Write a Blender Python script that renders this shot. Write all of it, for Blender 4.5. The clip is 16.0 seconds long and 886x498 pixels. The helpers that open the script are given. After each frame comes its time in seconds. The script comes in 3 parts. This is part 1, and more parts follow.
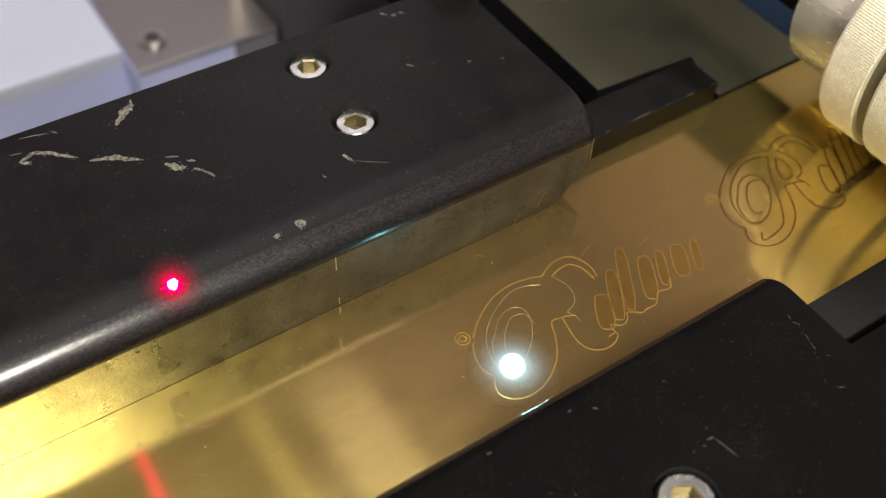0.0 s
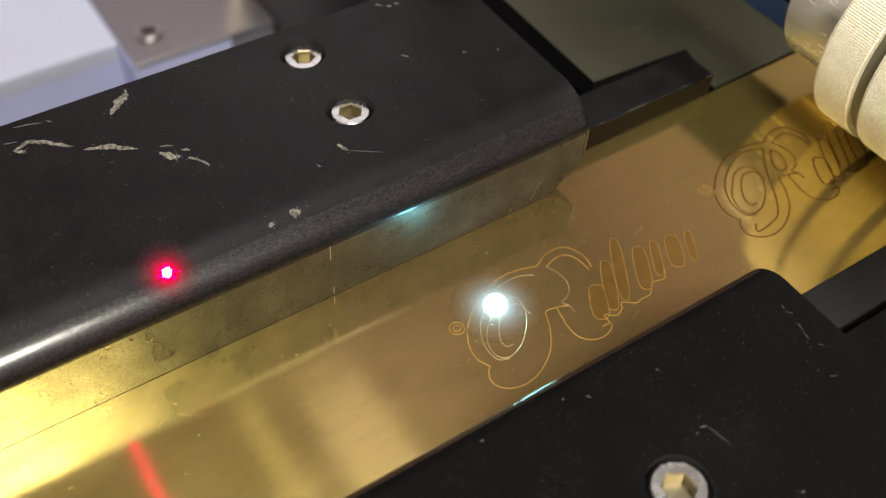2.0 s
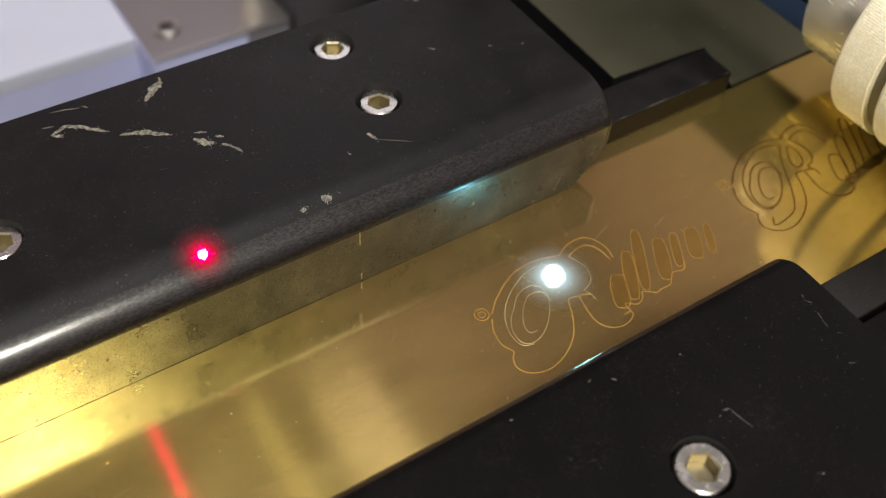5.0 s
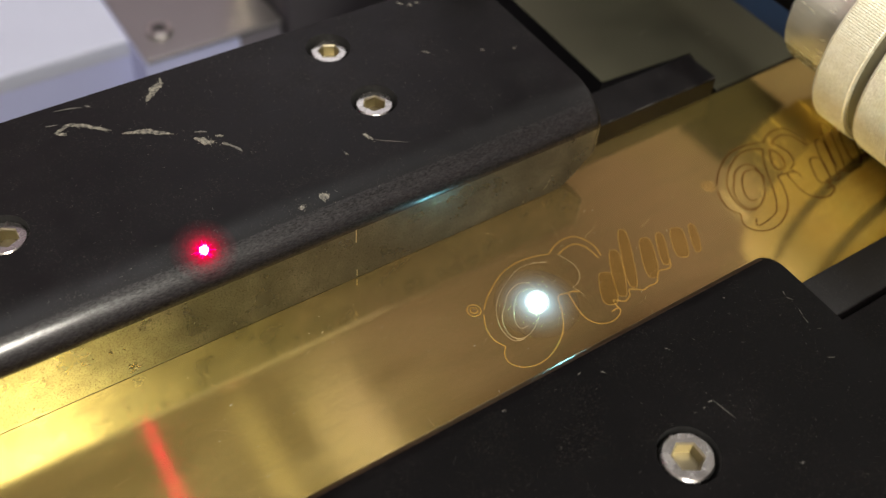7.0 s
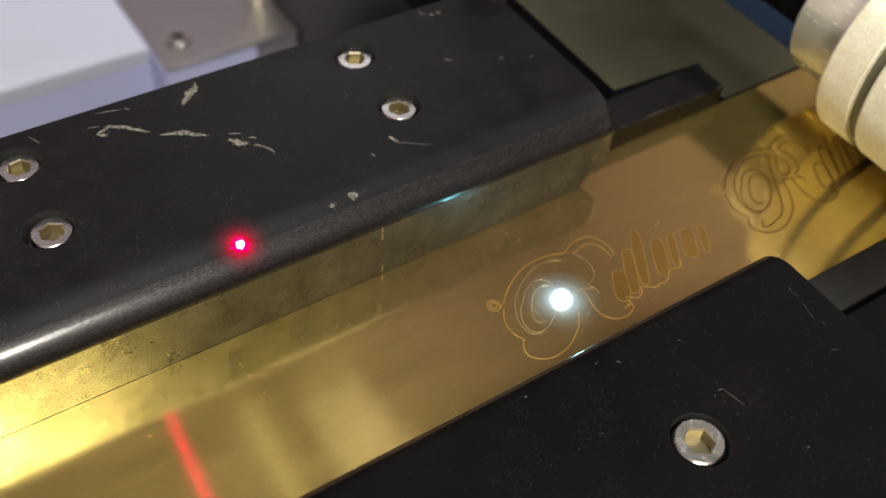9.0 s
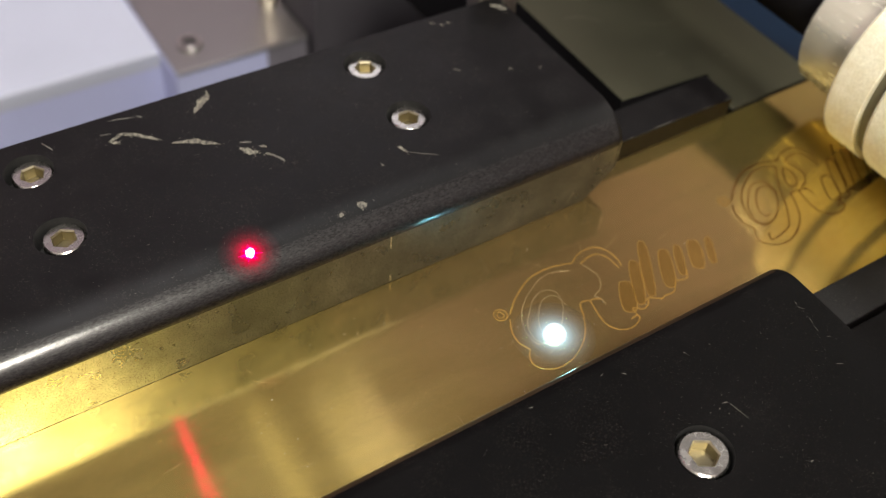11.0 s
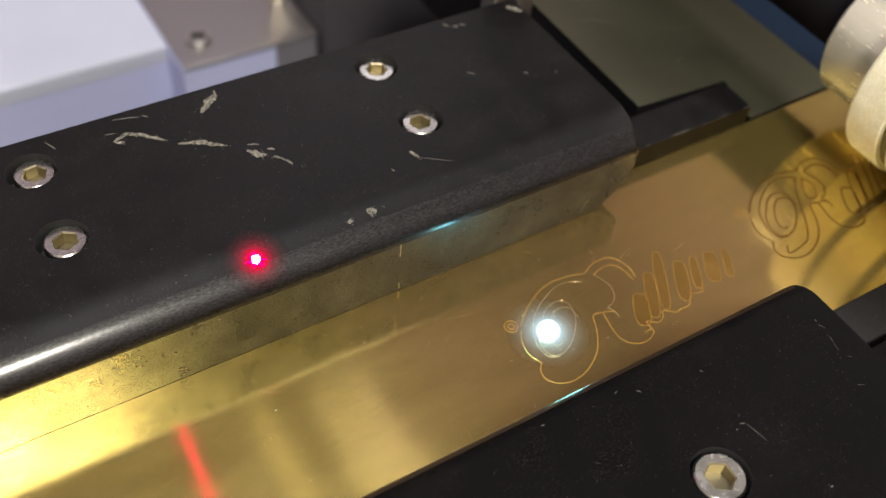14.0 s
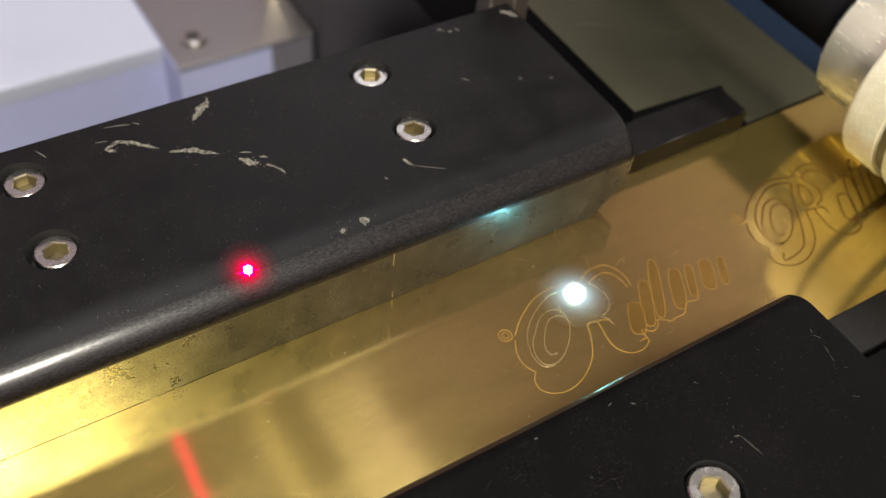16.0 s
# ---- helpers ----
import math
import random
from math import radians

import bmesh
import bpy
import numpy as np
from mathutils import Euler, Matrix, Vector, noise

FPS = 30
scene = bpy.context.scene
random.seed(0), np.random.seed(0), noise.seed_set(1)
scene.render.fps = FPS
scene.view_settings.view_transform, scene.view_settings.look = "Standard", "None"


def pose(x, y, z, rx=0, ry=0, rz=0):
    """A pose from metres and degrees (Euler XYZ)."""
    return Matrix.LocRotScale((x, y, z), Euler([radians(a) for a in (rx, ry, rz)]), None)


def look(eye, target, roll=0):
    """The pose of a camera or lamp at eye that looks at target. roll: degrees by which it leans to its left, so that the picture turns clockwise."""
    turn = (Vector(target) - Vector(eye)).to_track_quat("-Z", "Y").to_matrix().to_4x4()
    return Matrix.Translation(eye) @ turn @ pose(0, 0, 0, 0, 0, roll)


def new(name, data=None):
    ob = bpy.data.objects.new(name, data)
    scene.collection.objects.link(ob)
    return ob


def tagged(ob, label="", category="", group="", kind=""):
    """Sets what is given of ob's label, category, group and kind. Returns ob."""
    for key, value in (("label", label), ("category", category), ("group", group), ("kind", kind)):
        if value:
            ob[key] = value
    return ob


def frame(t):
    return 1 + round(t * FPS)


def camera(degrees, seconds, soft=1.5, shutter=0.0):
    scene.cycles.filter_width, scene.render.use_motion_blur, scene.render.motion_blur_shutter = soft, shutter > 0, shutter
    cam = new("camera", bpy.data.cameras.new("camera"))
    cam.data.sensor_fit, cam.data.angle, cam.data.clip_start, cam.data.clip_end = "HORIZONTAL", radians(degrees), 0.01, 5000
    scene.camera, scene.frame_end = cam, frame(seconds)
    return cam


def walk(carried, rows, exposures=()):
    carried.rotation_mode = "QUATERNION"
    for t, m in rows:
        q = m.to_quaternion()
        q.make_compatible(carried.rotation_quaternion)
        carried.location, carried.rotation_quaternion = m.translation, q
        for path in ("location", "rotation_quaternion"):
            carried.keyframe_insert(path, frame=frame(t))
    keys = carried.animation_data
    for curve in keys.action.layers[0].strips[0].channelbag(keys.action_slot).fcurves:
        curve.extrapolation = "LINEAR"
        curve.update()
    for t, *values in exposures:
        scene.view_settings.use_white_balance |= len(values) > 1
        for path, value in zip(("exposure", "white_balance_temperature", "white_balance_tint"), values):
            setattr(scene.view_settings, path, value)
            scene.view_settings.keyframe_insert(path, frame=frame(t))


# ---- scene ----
# A close view of a small laser cutter: a brass strip runs between two black clamp bars under feed rollers.
# All lengths below are in centimetres and are turned into metres when a mesh is linked.
CM = 0.01
cam = camera(48.25, 16.0, soft=1.3)
cam.data.dof.use_dof, cam.data.dof.focus_distance, cam.data.dof.aperture_fstop = True, 0.165, 16.0
# seconds, x, y, z, pitch, yaw, roll
ROWS = [
    (0.0, -0.05947, -0.09443, 0.13724, -49.259, -35.704, 3.467),
    (0.5, -0.05839, -0.09275, 0.13678, -49.377, -35.673, 3.592),
    (1.0, -0.05803, -0.09323, 0.13587, -49.279, -35.531, 3.432),
    (1.5, -0.05834, -0.09473, 0.13565, -49.374, -35.740, 3.660),
    (2.0, -0.05964, -0.09578, 0.13642, -49.345, -35.912, 3.742),
    (2.5, -0.06237, -0.09531, 0.13802, -49.061, -36.058, 4.058),
    (3.0, -0.06461, -0.09459, 0.13831, -49.057, -36.285, 4.270),
    (3.5, -0.06582, -0.09420, 0.13813, -49.152, -36.272, 4.200),
    (4.0, -0.06572, -0.09658, 0.13723, -49.038, -36.010, 4.203),
    (6.5, -0.06862, -0.09763, 0.13822, -49.142, -36.872, 5.553),
    (7.0, -0.06987, -0.09962, 0.14017, -48.797, -37.303, 5.818),
    (7.5, -0.07127, -0.10205, 0.14327, -48.419, -37.332, 5.881),
    (8.0, -0.07358, -0.10231, 0.14451, -48.320, -37.413, 6.126),
    (8.5, -0.07561, -0.10269, 0.14550, -48.131, -37.378, 6.132),
    (9.0, -0.07767, -0.10375, 0.14471, -48.127, -37.175, 6.069),
    (9.5, -0.07859, -0.10430, 0.14667, -47.981, -36.972, 6.010),
    (12.0, -0.07515, -0.10135, 0.14664, -48.202, -36.276, 6.242),
    (12.5, -0.07381, -0.09958, 0.14707, -48.254, -36.295, 6.391),
    (13.0, -0.07484, -0.09805, 0.14646, -48.189, -36.152, 6.528),
    (13.5, -0.07548, -0.09778, 0.14538, -48.323, -36.120, 6.698),
    (14.0, -0.07602, -0.09892, 0.14465, -48.328, -36.136, 6.915),
    (14.5, -0.07652, -0.09853, 0.14534, -48.526, -36.405, 7.152),
    (15.0, -0.07609, -0.09770, 0.14733, -48.287, -36.139, 7.006),
    (15.5, -0.07508, -0.09762, 0.14633, -48.180, -36.079, 6.882),
    (16.0, -0.07387, -0.09691, 0.14567, -48.685, -36.330, 7.053),
]
walk(cam, [(t, pose(x, y, z, 0, 0, yaw) @ pose(0, 0, 0, 90 + pitch) @ pose(0, 0, 0, 0, 0, roll))
           for t, x, y, z, pitch, yaw, roll in ROWS],
     exposures=((0.0, 0.12), (0.5, 0.21), (2.0, 0.20), (4.0, 0.18), (6.5, 0.06), (7.5, 0.04), (9.0, 0.06), (9.7, 0.10), (12.0, 0.24), (16.0, 0.24)))

# ---- light: lamps out of view, placed from reflections, and added fills ----
world = bpy.data.worlds.new("room_light")
scene.world = world
world.use_nodes = True
world.node_tree.nodes["Background"].inputs[0].default_value = (0.9, 0.95, 1.0, 1)
world.node_tree.nodes["Background"].inputs[1].default_value = 0.12


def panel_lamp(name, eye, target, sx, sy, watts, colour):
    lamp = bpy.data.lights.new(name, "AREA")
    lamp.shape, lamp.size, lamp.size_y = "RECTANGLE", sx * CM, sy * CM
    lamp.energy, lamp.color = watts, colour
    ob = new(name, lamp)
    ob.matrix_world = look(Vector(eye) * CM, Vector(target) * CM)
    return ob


panel_lamp("ceiling_light", (-16, -50, 77), (-5, 0, 0), 23, 19.5, 10.4, (1.0, 0.95, 0.83))
# Unseen overhead fill, added to brighten the walls and upper faces.
panel_lamp("overhead_fill", (8, 12, 106), (8, 12, 0), 55, 40, 4.5, (1.0, 0.98, 0.99))
panel_lamp("strip_light", (8.7, 15, 40), (8.7, 15, 0), 4.2, 14, 0.0074, (1.0, 0.94, 1.0))
panel_lamp("narrow_strip_light", (3.4, 17.5, 40), (3.4, 17.5, 0), 1.3, 12, 0.0018, (1.0, 0.94, 0.72))
# Unseen lamp, added where the sheen on the bar's top points.
panel_lamp("rear_sheen_light", (19.5, 43, 40), (0, 4, 2), 12, 18, 0.12, (0.93, 0.96, 1.0))
# Unseen side fills, added to brighten the roller and right-hand brass.
panel_lamp("side_fill", (71, 9, 57), (0, 9, 40), 32, 26, 1.8, (1.0, 0.97, 0.90))
panel_lamp("narrow_side_fill", (70, 22.8, 59), (0, 5, 20), 7, 1.6, 0.03, (1.0, 0.97, 0.90))


# ---- materials ----
def material(name, base, rough, metal=0.0, specular=0.5):
    m = bpy.data.materials.new(name)
    m.use_nodes = True
    b = m.node_tree.nodes["Principled BSDF"]
    b.inputs["Base Color"].default_value = (*base, 1)
    b.inputs["Roughness"].default_value = rough
    b.inputs["Metallic"].default_value = metal
    b.inputs["Specular IOR Level"].default_value = specular
    return m


def node(m, kind, **sets):
    n = m.node_tree.nodes.new(kind)
    for key, value in sets.items():
        n.inputs[key.replace("_", " ")].default_value = value
    return n


def link(m, a, b):
    m.node_tree.links.new(a, b)


def coords(m, scale=(1, 1, 1)):
    tc = m.node_tree.nodes.new("ShaderNodeTexCoord")
    mp = m.node_tree.nodes.new("ShaderNodeMapping")
    mp.inputs["Scale"].default_value = scale
    link(m, tc.outputs["Object"], mp.inputs["Vector"])
    return mp.outputs["Vector"]


def noise_tex(m, vec, scale, detail=4.0, rough=0.6):
    n = node(m, "ShaderNodeTexNoise", Scale=scale, Detail=detail, Roughness=rough)
    link(m, vec, n.inputs["Vector"])
    return n.outputs["Fac"]


def ramp(m, fac, stops):
    r = m.node_tree.nodes.new("ShaderNodeValToRGB")
    while len(r.color_ramp.elements) < len(stops):
        r.color_ramp.elements.new(0.5)
    for e, (p, c) in zip(r.color_ramp.elements, stops):
        e.position, e.color = p, (*c, 1) if len(c) == 3 else c
    link(m, fac, r.inputs["Fac"])
    return r.outputs["Color"]


def bsdf(m):
    return m.node_tree.nodes["Principled BSDF"]


def bump(m, height, strength, distance):
    b = node(m, "ShaderNodeBump", Strength=strength, Distance=distance)
    link(m, height, b.inputs["Height"])
    link(m, b.outputs["Normal"], bsdf(m).inputs["Normal"])


def mix_colour(m, fac, a, b):
    n = m.node_tree.nodes.new("ShaderNodeMix")
    n.data_type = "RGBA"
    for i, v in ((0, fac), (6, a), (7, b)):
        if isinstance(v, tuple):
            n.inputs[i].default_value = (*v, 1)
        elif isinstance(v, float):
            n.inputs[i].default_value = v
        else:
            link(m, v, n.inputs[i])
    return n.outputs[2]


def grey(v):
    return (v, v, v)


def black_anodised(name, rough, depth=1.0):
    """Black anodised aluminium with dust specks and faint smears."""
    m = material(name, (0.005, 0.0045, 0.0048), rough, 0.0, 0.19)
    v = coords(m)
    smear = ramp(m, noise_tex(m, v, 45, 5), [(0.35, (0.0028 * depth, 0.0019 * depth, 0.0021 * depth)), (0.58, (0.0092 * depth, 0.0072 * depth, 0.0078 * depth)), (0.8, (0.026 * depth, 0.0220 * depth, 0.0225 * depth))])
    grain = ramp(m, noise_tex(m, v, 2000, 5, 0.75), [(0.40, grey(0.15)), (0.66, grey(1.0))])
    smear = mix_colour(m, grain, (0.0012, 0.0010, 0.0009), smear)
    specks = ramp(m, noise_tex(m, v, 4200, 3, 0.6), [(0.60, grey(0)), (0.70, grey(1))])
    sparse = ramp(m, noise_tex(m, v, 160, 4), [(0.40, grey(0.05)), (0.72, grey(1))])
    fac = node(m, "ShaderNodeMath")
    fac.operation = "MULTIPLY"
    link(m, specks, fac.inputs[0])
    link(m, sparse, fac.inputs[1])
    link(m, mix_colour(m, fac.outputs[0], smear, (0.050 + 0.06 * depth, 0.044 + 0.05 * depth, 0.040 + 0.045 * depth)), bsdf(m).inputs["Base Color"])
    link(m, ramp(m, noise_tex(m, v, 160, 4), [(0.3, grey(rough - 0.08)), (0.8, grey(rough + 0.12))]), bsdf(m).inputs["Roughness"])
    bump(m, noise_tex(m, v, 2600, 2), 0.25, 0.00004)
    return m


def worn_edge():
    """The rounded long edge: black, satin, with a fine sparkle drawn out along the bar."""
    m = material("worn_black_edge", (0.006, 0.0055, 0.0055), 0.25, 0.0, 0.5)
    v = coords(m)
    drawn = coords(m, (0.35, 1, 1))
    link(m, ramp(m, noise_tex(m, drawn, 3000, 4, 0.7), [(0.40, (0.0040, 0.0032, 0.0034)), (0.75, (0.015, 0.013, 0.013))]), bsdf(m).inputs["Base Color"])
    link(m, ramp(m, noise_tex(m, v, 900, 5, 0.75), [(0.35, grey(0.36)), (0.7, grey(0.50))]), bsdf(m).inputs["Roughness"])
    link(m, ramp(m, noise_tex(m, drawn, 4200, 4, 0.7), [(0.40, grey(0.10)), (0.62, grey(0.34))]), bsdf(m).inputs["Specular IOR Level"])
    link(m, ramp(m, noise_tex(m, drawn, 5000, 4, 0.7), [(0.38, grey(0.20)), (0.58, grey(1.0))]), bsdf(m).inputs["Coat Weight"])
    bsdf(m).inputs["Coat Roughness"].default_value = 0.17
    bump(m, noise_tex(m, coords(m, (0.6, 1, 1)), 4500, 3, 0.7), 0.40, 0.000016)
    return m


def polished_black():
    """The bar's side: black-nickel sheen that mirrors the brass, smudged and finely pitted."""
    m = material("polished_black", (0.20, 0.20, 0.18), 0.2, 0.86)
    v = coords(m)
    cloud = ramp(m, noise_tex(m, v, 110, 7, 0.65), [(0.30, (0.098, 0.100, 0.083)), (0.5, (0.140, 0.141, 0.118)), (0.75, (0.225, 0.222, 0.190))])
    pits = ramp(m, noise_tex(m, v, 3300, 4, 0.7), [(0.36, grey(0.8)), (0.53, grey(0))])
    link(m, mix_colour(m, pits, cloud, (0.055, 0.055, 0.048)), bsdf(m).inputs["Base Color"])
    link(m, ramp(m, noise_tex(m, v, 150, 3), [(0.3, grey(0.25)), (0.8, grey(0.37))]), bsdf(m).inputs["Roughness"])
    bump(m, noise_tex(m, v, 2600, 4, 0.7), 0.25, 0.00002)
    return m


def brass():
    """Rolled brass: cloudy tone, a painted brown reflection, fine rolling marks and dust."""
    m = material("brass", (0.72, 0.50, 0.18), 0.2, 0.93)
    v = coords(m)
    cloud = ramp(m, noise_tex(m, v, 35, 6, 0.65), [(0.3, (0.63, 0.48, 0.135)), (0.7, (0.75, 0.58, 0.185))])
    dust = ramp(m, noise_tex(m, v, 3800, 2, 0.5), [(0.66, grey(0)), (0.76, grey(0.8))])
    sparse = ramp(m, noise_tex(m, v, 110, 4), [(0.45, grey(0)), (0.75, grey(1))])
    fac = node(m, "ShaderNodeMath")
    fac.operation = "MULTIPLY"
    link(m, dust, fac.inputs[0])
    link(m, sparse, fac.inputs[1])
    where = m.node_tree.nodes.new("ShaderNodeVectorMath")
    where.operation = "DISTANCE"
    where.inputs[1].default_value = (-0.090, -0.024, 0)
    link(m, v, where.inputs[0])
    wobble = node(m, "ShaderNodeMath")
    wobble.operation = "MULTIPLY_ADD"
    wobble.inputs[1].default_value = 0.03
    link(m, noise_tex(m, v, 60, 5), wobble.inputs[0])
    link(m, where.outputs["Value"], wobble.inputs[2])
    # Brown patch puts the dim wall mirrored in the brass into its colour.
    mirrored_brown = ramp(m, wobble.outputs[0], [(0.045, grey(0.9)), (0.075, grey(0))])
    cloud = mix_colour(m, mirrored_brown, cloud, (0.69, 0.465, 0.19))
    grain = ramp(m, noise_tex(m, coords(m, (0.5, 1, 1)), 2400, 5, 0.7), [(0.36, grey(0.22)), (0.6, grey(0))])
    cloud = mix_colour(m, grain, cloud, (0.40, 0.28, 0.09))
    rubbed = ramp(m, noise_tex(m, coords(m, (0.35, 1.6, 1)), 260, 7, 0.75), [(0.46, grey(0)), (0.66, grey(0.30))])
    cloud = mix_colour(m, rubbed, cloud, (0.44, 0.36, 0.13))
    link(m, mix_colour(m, fac.outputs[0], cloud, (0.95, 0.80, 0.45)), bsdf(m).inputs["Base Color"])
    rolled = coords(m, (1, 3, 1))
    link(m, ramp(m, noise_tex(m, rolled, 45, 3, 0.5), [(0.3, grey(0.085)), (0.75, grey(0.135))]), bsdf(m).inputs["Roughness"])
    across = node(m, "ShaderNodeCombineXYZ", X=-0.035, Y=1.0, Z=0.0)
    bsdf(m).inputs["Anisotropic"].default_value = 0.75
    link(m, across.outputs[0], bsdf(m).inputs["Tangent"])
    bump(m, noise_tex(m, v, 700, 8, 0.8), 0.10, 0.00003)
    return m


def metal(name, base, rough, scale=(1, 1, 1), freq=300.0, strength=0.1):
    m = material(name, base, rough, 1.0)
    v = coords(m, scale)
    n = noise_tex(m, v, freq, 5)
    link(m, ramp(m, n, [(0.3, tuple(c * 0.9 for c in base)), (0.75, base)]), bsdf(m).inputs["Base Color"])
    link(m, ramp(m, n, [(0.3, grey(max(0.05, rough - 0.08))), (0.8, grey(rough + 0.1))]), bsdf(m).inputs["Roughness"])
    bump(m, n, strength, 0.00005)
    return m


def plain(name, base, rough, freq=60.0, vary=0.25):
    m = material(name, base, rough)
    n = noise_tex(m, coords(m), freq, 5)
    link(m, ramp(m, n, [(0.3, tuple(c * (1 - vary) for c in base)), (0.75, base)]), bsdf(m).inputs["Base Color"])
    bump(m, n, 0.1, 0.0001)
    return m


def glow(name, colour, strength, cover=None, radius=None, fades=(), speckle=0.0):
    """Light given off. cover: how much of what lies behind it hides; with a radius it thins out towards the rim, unevenly where speckled."""
    m = bpy.data.materials.new(name)
    m.use_nodes = True
    t = m.node_tree
    t.nodes.remove(t.nodes["Principled BSDF"])
    out = t.nodes["Material Output"]
    e = node(m, "ShaderNodeEmission", Color=(*colour, 1), Strength=strength)
    clear = t.nodes.new("ShaderNodeBsdfTransparent")
    mix = t.nodes.new("ShaderNodeMixShader")
    link(m, clear.outputs[0], mix.inputs[1])
    link(m, e.outputs[0], mix.inputs[2])
    link(m, mix.outputs[0], out.inputs[0])
    mix.inputs[0].default_value = cover or 1.0
    if radius is None:
        if cover is None:
            link(m, e.outputs[0], out.inputs[0])
        return m
    v = coords(m, (1 / radius, 1 / radius, 1 / radius))
    d = t.nodes.new("ShaderNodeVectorMath")
    d.operation = "LENGTH"
    link(m, v, d.inputs[0])
    fade = ramp(m, d.outputs["Value"], [(p, grey(a)) for p, a in fades])
    if speckle:
        uneven = ramp(m, noise_tex(m, coords(m), 1700, 5, 0.75), [(0.35, grey(1 - speckle)), (0.62, grey(1))])
        both = node(m, "ShaderNodeMath")
        both.operation = "MULTIPLY"
        link(m, fade, both.inputs[0])
        link(m, uneven, both.inputs[1])
        fade = both.outputs[0]
    link(m, fade, mix.inputs[0])
    return m


BLACK = black_anodised("black_anodised", 0.44, 0.36)
BLACK_FINE = black_anodised("fine_black_anodised", 0.55, 0.24)
bsdf(BLACK_FINE).inputs["Specular IOR Level"].default_value = 0.06
SIDE = polished_black()
EDGE = worn_edge()
BRASS = brass()
STEEL = metal("screw_steel", (0.44, 0.42, 0.39), 0.26, freq=350.0, strength=0.04)
SOCKET = metal("socket_brassy_steel", (0.50, 0.45, 0.31), 0.36, freq=900.0)
# Socket floor is a darker copy of SOCKET: recess shade by colour.
SOCKET_FLOOR = metal("shaded_socket_floor", (0.22, 0.19, 0.12), 0.4, freq=500.0)
ROLLER = metal("roller_steel", (0.92, 0.89, 0.68), 0.40, freq=1400.0, strength=0.2)
bsdf(ROLLER).inputs["Metallic"].default_value = 0.30
link(ROLLER, mix_colour(ROLLER, ramp(ROLLER, noise_tex(ROLLER, coords(ROLLER), 260, 6, 0.75), [(0.36, grey(0.7)), (0.60, grey(0))]),
                        ramp(ROLLER, noise_tex(ROLLER, coords(ROLLER), 2200, 4, 0.7), [(0.34, (0.74, 0.71, 0.53)), (0.60, (0.97, 0.94, 0.75))]),
                        (0.76, 0.71, 0.48)), bsdf(ROLLER).inputs["Base Color"])
SHAFT = metal("shaft_steel", (0.95, 0.92, 0.76), 0.24, (6, 1, 6), 140.0, 0.03)
bsdf(SHAFT).inputs["Metallic"].default_value = 0.70
# Groove steel is far darker than the rings: shade put into its colour.
GROOVE = metal("dull_shaded_groove_steel", (0.15, 0.135, 0.085), 0.5, freq=300.0, strength=0.05)
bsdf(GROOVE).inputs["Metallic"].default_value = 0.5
ALU = metal("brushed_aluminium", (0.33, 0.315, 0.31), 0.45, (1, 8, 1), 200.0)
PLATE = metal("olive_steel_plate", (0.108, 0.105, 0.068), 0.50, (1, 1, 1), 22.0, 0.0)
WHITE = plain("white_paint", (0.455, 0.48, 0.59), 0.5, 20.0, 0.06)
# Shade of the white front faces is put into this lavender.
LAVENDER = plain("lavender_face_shade", (0.47, 0.50, 0.76), 0.5, 20.0, 0.06)
END_GREY = plain("dimmed_end_grey", (0.17, 0.16, 0.19), 0.5, 20.0, 0.15)
DARK = plain("dark_paint_and_gap_shade", (0.009, 0.0085, 0.0095), 0.85)
bsdf(DARK).inputs["Specular IOR Level"].default_value = 0.03
BLUE = plain("blue_paint", (0.005, 0.014, 0.032), 0.6)
bsdf(BLUE).inputs["Specular IOR Level"].default_value = 0.1
COLUMN = plain("dark_grey_column_paint", (0.066, 0.061, 0.072), 0.6, 8.0)
WALL = plain("room_wall_grey", (0.56, 0.51, 0.52), 0.8, 4.0)
WALL_DIM = plain("dim_brown_wall", (0.30, 0.25, 0.25), 0.8, 4.0)
LILAC = plain("lilac_grey_wall", (0.60, 0.51, 0.60), 0.8, 4.0)
CEIL = plain("ceiling_paint", (0.5, 0.48, 0.45), 0.8, 4.0)
CHIP = plain("bare_chipped_paint", (0.27, 0.25, 0.195), 0.7, 1500.0, 0.8)
link(CHIP, ramp(CHIP, noise_tex(CHIP, coords(CHIP), 1300, 6, 0.7), [(0.36, (0.012, 0.011, 0.010)), (0.50, (0.115, 0.107, 0.084)), (0.66, (0.24, 0.225, 0.175))]), bsdf(CHIP).inputs["Base Color"])
DUST = plain("pale_dust", (0.15, 0.142, 0.122), 0.8, 2000.0, 0.6)
BROWN = plain("worn_brown_steel", (0.055, 0.042, 0.036), 0.6, 300.0, 0.5)
SMEAR = metal("faint_scuffed_steel", (0.20, 0.19, 0.14), 0.5)
SCRATCH = metal("bright_scratch", (0.85, 0.80, 0.66), 0.3)
# Wide bar's edge: the brass mirrored in it is put in as brown.
MIRRORED_BRASS = metal("edge_mirrored_brass", (0.13, 0.092, 0.055), 0.38, freq=700.0, strength=0.05)
PIT = metal("dull_olive_pit", (0.060, 0.054, 0.032), 0.6, freq=900.0, strength=0.0)
HOLE = plain("deep_shadowed_bore", (0.008, 0.008, 0.008), 0.7)
ENGRAVED = metal("engraved_amber_line", (0.42, 0.235, 0.05), 0.5)
TINT = metal("heat_tinted_brass", (0.62, 0.375, 0.10), 0.13, freq=200.0, strength=0.0)
bsdf(TINT).inputs["Anisotropic"].default_value = 0.75
